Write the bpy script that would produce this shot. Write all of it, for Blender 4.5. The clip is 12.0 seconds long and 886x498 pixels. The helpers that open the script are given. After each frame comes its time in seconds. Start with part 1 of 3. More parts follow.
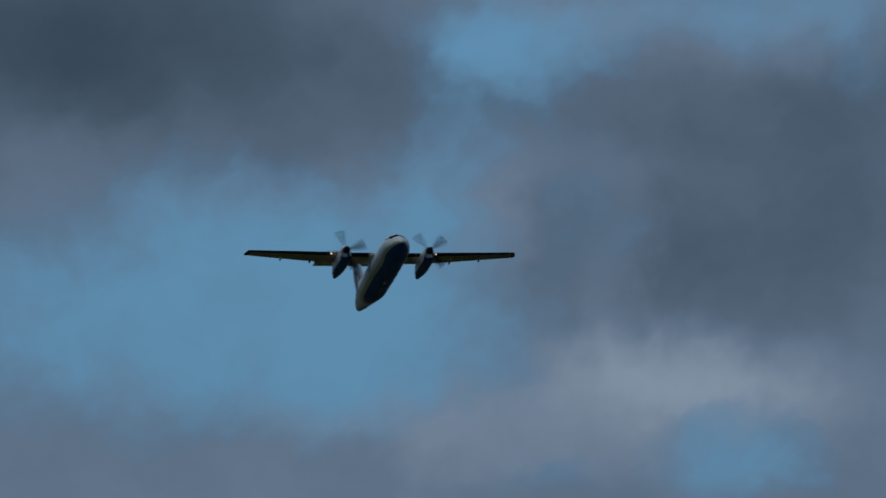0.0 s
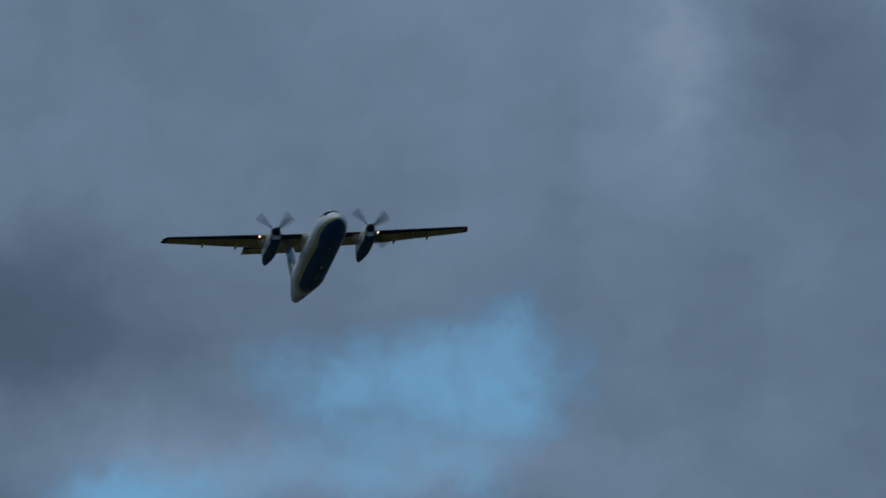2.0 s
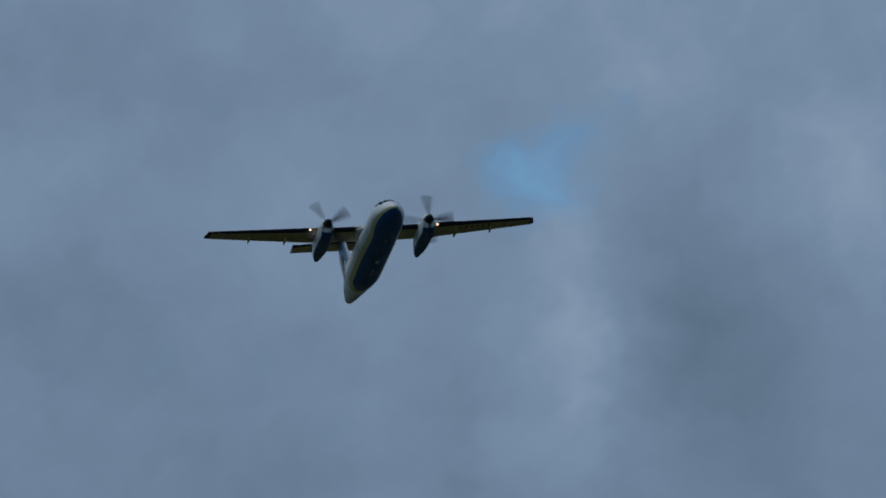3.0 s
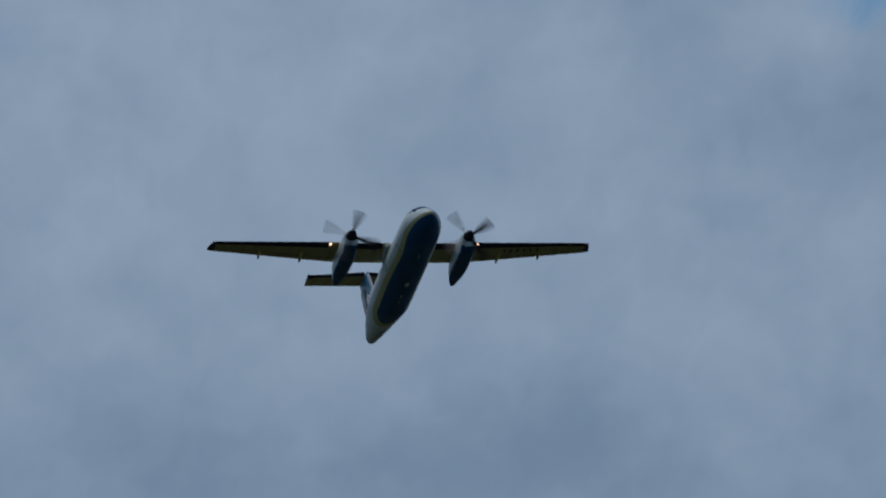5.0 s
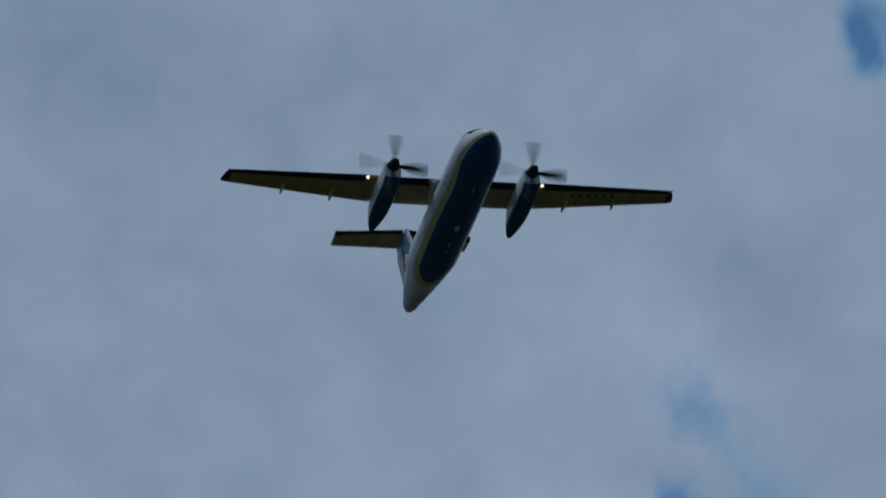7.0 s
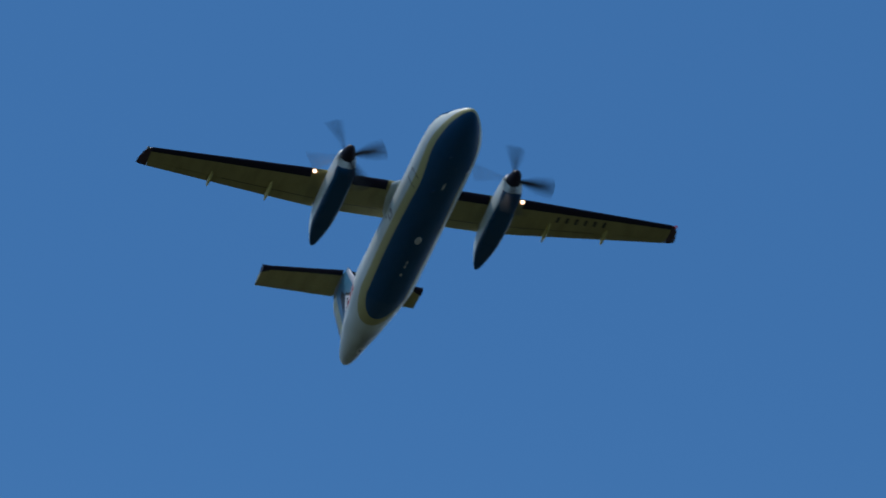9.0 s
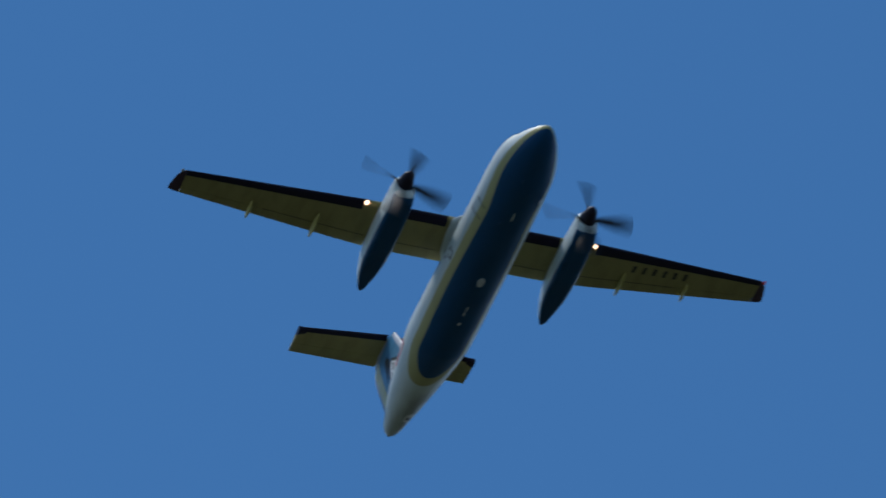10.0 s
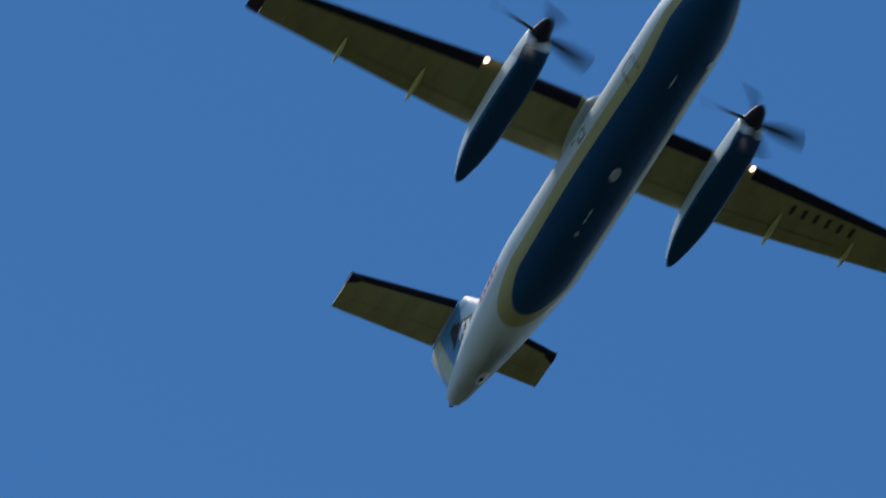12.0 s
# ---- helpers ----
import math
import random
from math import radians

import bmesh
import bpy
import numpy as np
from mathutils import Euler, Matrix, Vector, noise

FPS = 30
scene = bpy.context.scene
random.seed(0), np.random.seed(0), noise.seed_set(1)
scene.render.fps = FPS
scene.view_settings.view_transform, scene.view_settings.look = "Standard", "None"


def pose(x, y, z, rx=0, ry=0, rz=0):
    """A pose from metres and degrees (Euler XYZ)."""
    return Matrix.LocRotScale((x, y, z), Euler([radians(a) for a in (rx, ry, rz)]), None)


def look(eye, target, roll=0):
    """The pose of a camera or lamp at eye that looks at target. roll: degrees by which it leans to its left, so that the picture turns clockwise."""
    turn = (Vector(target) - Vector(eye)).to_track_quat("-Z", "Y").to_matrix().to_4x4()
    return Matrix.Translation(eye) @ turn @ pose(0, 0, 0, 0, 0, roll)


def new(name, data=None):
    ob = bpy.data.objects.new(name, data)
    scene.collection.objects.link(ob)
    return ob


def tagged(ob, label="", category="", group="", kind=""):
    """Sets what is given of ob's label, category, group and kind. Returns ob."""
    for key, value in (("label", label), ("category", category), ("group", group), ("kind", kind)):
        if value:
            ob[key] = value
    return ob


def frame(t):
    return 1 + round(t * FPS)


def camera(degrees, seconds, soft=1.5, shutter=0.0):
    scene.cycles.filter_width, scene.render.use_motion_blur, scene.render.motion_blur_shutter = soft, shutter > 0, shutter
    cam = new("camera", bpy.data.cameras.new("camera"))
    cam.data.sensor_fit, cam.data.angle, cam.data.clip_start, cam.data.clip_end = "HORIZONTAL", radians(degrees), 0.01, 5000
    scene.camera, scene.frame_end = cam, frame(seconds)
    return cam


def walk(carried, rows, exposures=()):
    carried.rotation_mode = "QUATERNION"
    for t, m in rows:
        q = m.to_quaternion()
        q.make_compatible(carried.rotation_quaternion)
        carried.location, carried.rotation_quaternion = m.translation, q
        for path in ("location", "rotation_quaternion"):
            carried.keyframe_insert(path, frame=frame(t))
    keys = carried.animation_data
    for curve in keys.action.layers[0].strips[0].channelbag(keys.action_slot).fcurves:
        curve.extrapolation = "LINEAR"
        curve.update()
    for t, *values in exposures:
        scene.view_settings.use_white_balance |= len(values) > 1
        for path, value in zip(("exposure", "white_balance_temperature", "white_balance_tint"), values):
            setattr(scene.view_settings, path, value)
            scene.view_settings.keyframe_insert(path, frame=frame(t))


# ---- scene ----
# The view turns on the spot, at a standing eye height: seconds, azimuth, elevation, roll in degrees
EYE = Vector((0, 0, 1.6))
VIEW = [
    (0, 5.911, 2.224, 1.140),
    (0.5, 6.537, 2.924, 1.134),
    (1, 7.070, 3.704, 0.818),
    (1.5, 7.721, 4.506, -0.129),
    (2, 8.318, 5.219, -0.889),
    (2.5, 8.581, 6.094, -1.496),
    (3, 9.028, 7.069, -1.506),
    (3.2, 9.247, 7.432, -1.180),
    (3.6, 9.666, 8.296, -0.788),
    (4, 10.098, 9.207, -0.396),
    (4.4, 10.542, 10.167, -0.004),
    (4.8, 11.001, 11.180, 0.387),
    (5, 11.190, 11.842, 0.363),
    (5.5, 11.713, 13.098, 0.163),
    (6, 12.354, 14.486, 0.037),
    (6.5, 13.019, 16.062, -0.089),
    (7, 13.672, 17.623, 0.166),
    (7.2, 13.957, 18.526, 0.382),
    (7.6, 14.730, 20.053, 0.540),
    (8, 15.549, 21.689, 0.698),
    (8.4, 16.423, 23.447, 0.856),
    (8.8, 17.363, 25.338, 1.014),
    (9, 17.689, 26.281, 0.985),
    (9.5, 18.626, 29.545, 0.950),
    (10, 19.787, 32.198, 0.145),
    (10.5, 20.755, 35.887, -0.294),
    (11, 22.125, 39.390, -0.303),
    (11.5, 24.634, 42.879, -0.402),
    (12, 27.101, 46.905, -0.429),
]
# The aircraft's nose: seconds, x, y, z, heading, pitch, bank in degrees
FLIGHT = [
    (0, 80.92, 818.66, 34.43, 174.09, 16.29, 1.11),
    (0.5, 85.11, 792.96, 43.45, 174.92, 15.73, 1.35),
    (1, 88.99, 767.42, 52.46, 175.79, 15.07, 1.83),
    (1.5, 92.64, 741.77, 61.46, 176.37, 14.50, 2.15),
    (2, 96.06, 716.51, 70.62, 177.01, 14.36, 2.34),
    (2.5, 98.86, 688.73, 79.47, 177.47, 14.25, 2.44),
    (3, 101.41, 661.39, 88.21, 177.98, 13.67, 2.60),
    (3.5, 103.81, 635.11, 97.14, 178.49, 13.43, 2.79),
    (4, 106.03, 609.47, 106.06, 178.93, 13.44, 2.85),
    (4.5, 107.94, 583.83, 114.87, 179.33, 13.43, 2.84),
    (5, 109.45, 557.61, 123.48, 179.75, 13.31, 2.69),
    (5.5, 110.51, 530.51, 131.80, 180.13, 12.99, 2.49),
    (6, 111.23, 503.03, 139.80, 180.29, 12.43, 2.17),
    (6.5, 111.74, 476.07, 147.76, 180.43, 11.80, 1.87),
    (7, 111.90, 448.96, 155.63, 180.78, 11.50, 1.53),
    (7.5, 111.89, 422.29, 163.55, 181.04, 11.11, 1.11),
    (8, 111.61, 395.50, 171.29, 181.24, 10.66, 0.66),
    (8.5, 110.99, 368.46, 178.77, 181.38, 10.16, 0.25),
    (9, 109.77, 340.21, 185.52, 181.51, 9.52, -0.21),
    (9.5, 107.88, 310.67, 191.42, 181.53, 8.98, -0.74),
    (10, 106.24, 282.62, 197.90, 181.42, 7.90, -0.92),
    (10.5, 104.08, 253.70, 203.69, 181.14, 6.82, -1.10),
    (11, 101.79, 224.96, 209.69, 180.80, 6.38, -1.31),
    (11.5, 99.24, 196.08, 215.58, 180.51, 5.35, -1.71),
    (12, 95.94, 165.95, 220.31, 180.08, 4.70, -3.10),
]

def axes(turn, climb, lean, sign):
    a, e, b = radians(turn), radians(climb), radians(lean) * sign
    f = Vector((math.sin(a) * math.cos(e), math.cos(a) * math.cos(e), math.sin(e)))
    r = Vector((math.cos(a), -math.sin(a), 0))
    u = r.cross(f)
    return r * math.cos(b) + u * math.sin(b), f, u * math.cos(b) - r * math.sin(b)


def view_pose(az, el, roll):
    r, f, u = axes(az, el, roll, 1)
    return Matrix.Translation(EYE) @ Matrix((r, u, -f)).transposed().to_4x4()


def flight_pose(x, y, z, heading, pitch, bank):
    r, f, u = axes(heading, pitch, bank, -1)
    return Matrix.Translation((x, y, z)) @ Matrix((r, f, u)).transposed().to_4x4()


cam = camera(5.758, 12.0, soft=1.6, shutter=0.6)
EXPOSURES = [(0, -1.33), (1.0, -1.06), (2.0, -0.98), (2.5, -0.84), (3.0, -0.75), (4.0, -0.82), (5.5, -0.87), (7.2, -0.97), (8.6, -0.1), (9.5, 0.02), (10.5, 0.17), (12, 0.3)]
walk(cam, [(t, view_pose(a, e, r)) for t, a, e, r in VIEW], EXPOSURES)

# ---- sky, sun ----
SUN_WAY = Vector((-0.25, 0.33, 0.90)).normalized()
world = bpy.data.worlds.new("world")
scene.world = world
world.use_nodes = True
sky = world.node_tree.nodes.new("ShaderNodeTexSky")
sky.sky_type, sky.sun_disc = "NISHITA", False
sky.sun_elevation = math.asin(SUN_WAY.z)
sky.sun_rotation = math.atan2(SUN_WAY.x, SUN_WAY.y)
sky.air_density, sky.dust_density, sky.ozone_density = 1.0, 0.0, 4.0
back = world.node_tree.nodes["Background"]
links = world.node_tree.links
way = world.node_tree.nodes.new("ShaderNodeTexCoord")
lift = world.node_tree.nodes.new("ShaderNodeVectorMath")  # the clear air stays blue down to the horizon
lift.operation = "ADD"
lift.inputs[1].default_value = (0, 0, 0.16)
tint = world.node_tree.nodes.new("ShaderNodeMix")
tint.data_type, tint.blend_type = "RGBA", "MULTIPLY"
tint.inputs[0].default_value = 1.0
tint.inputs[7].default_value = (0.62, 1.16, 1.46, 1)
links.new(way.outputs["Generated"], lift.inputs[0])
links.new(lift.outputs[0], sky.inputs["Vector"])
links.new(sky.outputs[0], tint.inputs[6])
links.new(tint.outputs[2], back.inputs[0])
back.inputs[1].default_value = 0.065
sun_data = bpy.data.lights.new("sun", "SUN")
sun_data.energy, sun_data.angle, sun_data.color = 2.35, radians(0.53), (1.0, 0.97, 0.92)
sun = new("sun", sun_data)
sun.matrix_world = look(SUN_WAY * 3000, (0, 0, 0))


# ---- materials ----
class Nodes:
    """Short-hand for wiring a node material."""

    def __init__(self, name):
        self.mat = bpy.data.materials.new(name)
        self.mat.use_nodes = True
        self.tree = self.mat.node_tree
        self.bsdf = self.tree.nodes["Principled BSDF"]
        self.bsdf.inputs["Specular IOR Level"].default_value = 0.2

    def add(self, kind, **props):
        n = self.tree.nodes.new(kind)
        for k, v in props.items():
            setattr(n, k, v)
        return n

    def link(self, a, b):
        self.tree.links.new(a, b)

    def put(self, socket, value):
        if isinstance(value, bpy.types.NodeSocket):
            self.link(value, socket)
        else:
            socket.default_value = value

    def math(self, op, a, b=0.0, c=0.0, clamp=False):
        n = self.add("ShaderNodeMath", operation=op, use_clamp=clamp)
        for i, v in enumerate((a, b, c)):
            self.put(n.inputs[i], v)
        return n.outputs[0]

    def vec(self, op, a, b):
        n = self.add("ShaderNodeVectorMath", operation=op)
        self.put(n.inputs[0], a)
        self.put(n.inputs[1], b)
        return n

    def span(self, v, a, b, c=0.0, d=1.0, smooth=True):
        n = self.add("ShaderNodeMapRange", interpolation_type="SMOOTHSTEP" if smooth else "LINEAR")
        for i, x in enumerate((v, a, b, c, d)):
            self.put(n.inputs[i], x)
        return n.outputs[0]

    def blend(self, f, a, b):
        n = self.add("ShaderNodeMix", data_type="RGBA")
        self.put(n.inputs[0], f)
        for s, v in ((n.inputs[6], a), (n.inputs[7], b)):
            self.put(s, v if isinstance(v, bpy.types.NodeSocket) else (*v, 1))
        return n.outputs[2]

    def place(self):
        return self.add("ShaderNodeTexCoord").outputs["Object"]

    def noise(self, where, scale, detail=4.0, rough=0.55):
        n = self.add("ShaderNodeTexNoise")
        self.put(n.inputs["Vector"], where)
        n.inputs["Scale"].default_value, n.inputs["Detail"].default_value, n.inputs["Roughness"].default_value = scale, detail, rough
        return n

    def worn(self, colour, where, rough=0.35, wear=0.12, bump=0.004):
        """Grime in long streaks and fine grain over a paint."""
        wide = self.noise(self.vec("MULTIPLY", where, (1.3, 0.35, 1.3)).outputs[0], 1.6, 5).outputs[0]
        fine = self.noise(where, 22.0, 3).outputs[0]
        dirt = self.math("ADD", self.span(wide, 0.35, 0.75, 0.0, wear), self.span(fine, 0.3, 0.8, 0.0, wear * 0.5))
        n = self.add("ShaderNodeMix", data_type="RGBA", blend_type="MULTIPLY")
        self.put(n.inputs[0], dirt)
        self.put(n.inputs[6], colour if isinstance(colour, bpy.types.NodeSocket) else (*colour, 1))
        n.inputs[7].default_value = (0.35, 0.33, 0.3, 1)
        self.link(n.outputs[2], self.bsdf.inputs["Base Color"])
        self.put(self.bsdf.inputs["Roughness"], self.span(wide, 0.2, 0.8, rough - 0.08, rough + 0.12))
        b = self.add("ShaderNodeBump")
        b.inputs["Distance"].default_value, b.inputs["Strength"].default_value = bump, 0.4
        self.link(self.noise(where, 3.0, 2).outputs[0], b.inputs["Height"])
        self.link(b.outputs[0], self.bsdf.inputs["Normal"])
        return self.mat


WHITE, BLUE, YELLOW = (0.68, 0.76, 0.735), (0.005, 0.070, 0.172), (0.46, 0.43, 0.19)


def plain(name, colour, rough=0.4, wear=0.12, metal=0.0):
    n = Nodes(name)
    n.bsdf.inputs["Metallic"].default_value = metal
    return n.worn(colour, n.place(), rough, wear)


def fuselage_paint():
    """White above, a yellow line, and a deep blue belly that runs out in a round end under the tail."""
    n = Nodes("fuselage_paint")
    p = n.place()
    s = n.add("ShaderNodeSeparateXYZ")
    n.link(p, s.inputs[0])
    y, z = s.outputs[1], s.outputs[2]
    front = n.span(y, -5.5, 0.0, 0.0, 0.62)

    def below(level, end, drop, tilt):
        rear = n.math("MAXIMUM", n.math("DIVIDE", n.math("SUBTRACT", end + 2.0, y), 2.0), 0.0)
        sag = n.math("MULTIPLY", n.math("SUBTRACT", 1.0, n.math("SQRT", n.math("MAXIMUM", n.math("SUBTRACT", 1.0, n.math("MULTIPLY", rear, rear)), 0.0))), drop)
        line = n.math("SUBTRACT", n.math("MULTIPLY_ADD", s.outputs[0], tilt, n.math("ADD", n.math("ADD", front, n.span(y, -9.0, -15.5, 0.0, -0.13)), level - 0.085)), sag)
        return n.math("MULTIPLY", n.span(n.math("SUBTRACT", line, z), -0.006, 0.006), n.math("GREATER_THAN", y, end))

    col = n.blend(below(-0.72, -16.7, 0.32, 0.16), WHITE, YELLOW)
    col = n.blend(below(-0.93, -16.0, 0.15, 0.05), col, BLUE)
    # stain streaks plus painted-in shade on the tail cone's underside, darker to port
    streak = n.noise(n.vec("MULTIPLY", p, (2.2, 0.25, 2.2)).outputs[0], 1.3, 5).outputs[0]
    stain_shade = n.math("MULTIPLY", n.math("MULTIPLY", n.span(y, -16.6, -18.2), n.span(s.outputs[0], 0.55, -0.15)), n.math("MULTIPLY", n.span(z, 0.1, -0.5), n.span(streak, 0.3, 0.65, 0.3, 0.75)))
    col = n.blend(stain_shade, col, (0.20, 0.21, 0.20))
    n.bsdf.inputs["Coat Weight"].default_value, n.bsdf.inputs["Coat Roughness"].default_value = 0.0, 0.1
    return n.worn(col, p, 0.42, 0.14)


def nacelle_paint():
    n = Nodes("nacelle_paint")
    p = n.place()
    s = n.add("ShaderNodeSeparateXYZ")
    n.link(p, s.inputs[0])
    line = n.math("ADD", n.span(s.outputs[1], -13.0, -10.6, 0.22, 0.26), n.span(s.outputs[1], -7.5, -6.7, 0.0, 0.24))
    f = n.math("MULTIPLY", n.span(n.math("SUBTRACT", line, s.outputs[2]), -0.006, 0.006), n.math("LESS_THAN", s.outputs[1], -6.67))
    return n.worn(n.blend(f, WHITE, BLUE), p, 0.32, 0.16)


def fin_paint():
    """Light sea-blue that deepens upward, a yellow slanting band, pale grey-blue behind it."""
    n = Nodes("fin_paint")
    p = n.place()
    s = n.add("ShaderNodeSeparateXYZ")
    n.link(p, s.inputs[0])
    y, z = s.outputs[1], s.outputs[2]
    col = n.blend(n.span(z, 1.2, 4.2), (0.15, 0.31, 0.43), (0.06, 0.22, 0.36))
    slant = n.math("ADD", y, n.math("MULTIPLY", z, 0.42))
    band = n.math("MULTIPLY", n.span(slant, -20.84, -20.82), n.math("SUBTRACT", 1.0, n.span(slant, -20.14, -20.12)))
    col = n.blend(n.span(slant, -20.82, -20.84), col, (0.30, 0.34, 0.42))
    return n.worn(n.blend(band, col, (0.60, 0.56, 0.28)), p, 0.35, 0.1)


def glow(name, colour, strength):
    n = Nodes(name)
    n.bsdf.inputs["Base Color"].default_value = (*colour, 1)
    n.bsdf.inputs["Emission Color"].default_value = (*colour, 1)
    n.bsdf.inputs["Emission Strength"].default_value = strength
    return n.mat


def grass():
    n = Nodes("grass_field")
    p = n.place()
    big = n.noise(p, 0.012, 6).outputs[0]
    small = n.noise(p, 1.5, 5).outputs[0]
    col = n.blend(n.span(big, 0.35, 0.65), (0.034, 0.044, 0.030), (0.058, 0.066, 0.050))
    col = n.blend(n.math("MULTIPLY", small, 0.5), col, (0.035, 0.042, 0.028))
    n.link(col, n.bsdf.inputs["Base Color"])
    n.bsdf.inputs["Roughness"].default_value = 0.9
    return n.mat


def cloud_layer():
    """Broken cloud over degrees of azimuth and height: where it is thin the sky shows through."""
    n = Nodes("cloud")
    n.tree.nodes.remove(n.bsdf)
    uv = n.add("ShaderNodeUVMap", uv_map="degrees").outputs[0]
    wob = n.noise(uv, 0.55, 5, 0.55).outputs[1]
    wob2 = n.noise(uv, 2.2, 4, 0.6).outputs[1]
    a = n.vec("MULTIPLY", n.vec("SUBTRACT", wob, (0.5, 0.5, 0.5)).outputs[0], (0.6, 0.5, 0)).outputs[0]
    b = n.vec("MULTIPLY", n.vec("SUBTRACT", wob2, (0.5, 0.5, 0.5)).outputs[0], (0.48, 0.42, 0)).outputs[0]
    bent = n.vec("ADD", n.vec("ADD", uv, a).outputs[0], b).outputs[0]
    s = n.add("ShaderNodeSeparateXYZ")
    n.link(uv, s.inputs[0])
    el = s.outputs[1]
    fields = {"cover": n.span(n.math("ADD", n.math("ADD", el, n.span(s.outputs[0], 9.0, 22.0, -1.6, 2.2)), n.math("MULTIPLY", n.math("SUBTRACT", n.noise(uv, 0.4, 5).outputs[0], 0.5), 4.5)), 22.8, 20.4, -0.75, 1.12),
              "tone": n.math("ADD", n.span(el, 4.5, 7.8, 0.48, 0.58), n.math("ADD", n.span(el, 7.5, 12.0, 0.0, 0.14), n.span(el, 3.4, 1.2, 0.0, 0.09)))}

    def spot(field, az, e, w, h, amount):
        q = n.vec("MULTIPLY", n.vec("SUBTRACT", bent, (az, e, 0)).outputs[0], (1 / w, 1 / h, 0)).outputs[0]
        r = n.add("ShaderNodeVectorMath", operation="LENGTH")
        n.link(q, r.inputs[0])
        fields[field] = n.math("ADD", fields[field], n.span(r.outputs["Value"], 1.75, 0.1, 0.0, amount * 1.15))

    def gap(*v):
        spot("cover", *v)

    def shade(*v):
        spot("tone", *v)

    gap(3.96, 1.75, 1.40, 0.70, -1.05)
    gap(5.69, 1.64, 0.85, 0.55, -0.90)
    gap(5.81, 2.63, 0.40, 0.51, -0.65)
    gap(6.43, 3.34, 0.52, 0.40, -0.34)
    gap(6.97, 3.64, 0.37, 0.22, -0.30)
    gap(7.83, 0.87, 0.51, 0.28, -0.90)
    gap(6.73, 0.77, 0.48, 0.18, -0.30)
    gap(7.78, 4.38, 0.88, 0.37, -0.55)
    gap(8.96, 4.43, 0.55, 0.44, -0.25)
    gap(6.25, 3.48, 0.44, 0.29, -0.35)
    gap(6.28, 3.59, 0.63, 0.29, -0.50)
    gap(8.36, 4.39, 0.88, 0.37, -0.40)
    gap(8.92, 4.83, 0.22, 0.29, -0.25)
    gap(7.69, 3.84, 0.81, 0.20, -0.45)
    gap(9.65, 7.41, 0.30, 0.31, -0.35)
    gap(9.70, 7.61, 0.44, 0.28, -0.30)
    gap(10.34, 8.21, 0.22, 0.31, -0.30)
    gap(14.23, 14.38, 0.46, 0.37, -0.80)
    gap(14.23, 13.72, 0.23, 0.33, -0.30)
    gap(15.26, 15.87, 0.19, 0.29, -0.90)
    gap(15.08, 15.14, 0.25, 0.33, -0.85)
    gap(14.12, 14.23, 0.40, 0.33, -0.55)
    gap(14.73, 14.44, 0.38, 0.29, -0.50)
    gap(13.93, 13.57, 0.30, 0.29, -0.45)
    gap(15.59, 15.24, 0.57, 0.70, -0.50)
    gap(14.41, 14.52, 0.46, 0.20, -0.35)
    gap(15.87, 15.93, 0.31, 0.40, -0.40)
    gap(15.20, 14.73, 0.65, 0.33, -0.50)
    gap(15.71, 15.61, 0.57, 0.40, -0.25)
    gap(16.55, 19.05, 0.21, 0.28, -0.68)
    gap(15.37, 16.52, 0.35, 0.44, -0.50)
    gap(16.42, 18.88, 0.14, 0.22, -0.45)
    gap(16.98, 19.74, 0.29, 0.44, -0.90)
    shade(7.69, 2.41, 1.21, 0.74, -0.16)
    shade(3.55, 3.57, 1.55, 0.48, -0.26)
    shade(5.03, 3.28, 1.10, 0.44, -0.08)
    shade(7.46, 1.34, 0.96, 0.29, 0.25)
    shade(6.55, 0.92, 0.74, 0.18, 0.10)
    shade(6.33, 2.38, 0.29, 0.33, 0.12)
    shade(8.52, 3.60, 0.55, 0.37, -0.06)
    shade(5.08, 4.89, 1.55, 0.48, -0.20)
    shade(9.64, 2.68, 0.55, 0.44, -0.08)
    shade(6.59, 2.75, 1.10, 0.22, 0.10)
    shade(8.79, 3.77, 0.92, 0.40, 0.05)
    shade(8.61, 3.82, 0.85, 0.33, 0.14)
    shade(10.91, 6.35, 0.67, 0.92, -0.08)
    shade(9.60, 5.53, 0.33, 1.10, 0.05)
    shade(9.73, 5.48, 0.41, 0.92, 0.04)
    shade(10.93, 6.62, 0.92, 0.81, 0.05)
    shade(11.68, 7.14, 0.44, 0.55, 0.06)
    shade(6.89, 8.37, 1.11, 0.55, -0.05)
    shade(10.89, 10.41, 2.62, 0.55, -0.05)
    shade(9.86, 15.43, 0.72, 0.40, -0.04)
    shade(13.94, 15.37, 0.91, 0.55, 0.07)
    shade(13.67, 14.34, 0.42, 0.44, 0.10)
    shade(13.66, 13.46, 0.45, 0.44, 0.09)
    shade(14.70, 14.99, 0.46, 0.37, 0.06)
    shade(14.41, 15.47, 0.57, 0.74, 0.05)
    shade(15.74, 17.37, 0.62, 0.48, -0.06)
    shade(11.01, 19.00, 0.97, 0.44, -0.05)
    shade(15.08, 17.22, 0.96, 0.74, 0.05)
    shade(9.51, 5.02, 0.74, 0.48, -0.07)
    shade(6.33, 4.07, 1.11, 0.51, 0.08)
    shade(13.69, 12.91, 0.98, 0.96, -0.06)
    gap(8.71, 3.77, 0.44, 0.51, -0.30)
    shade(4.95, 2.45, 1.10, 0.22, 0.08)
    shade(5.62, 1.19, 0.81, 0.18, 0.12)
    shade(7.00, 2.10, 0.22, 0.59, 0.12)
    shade(8.47, 5.14, 0.74, 0.29, 0.06)
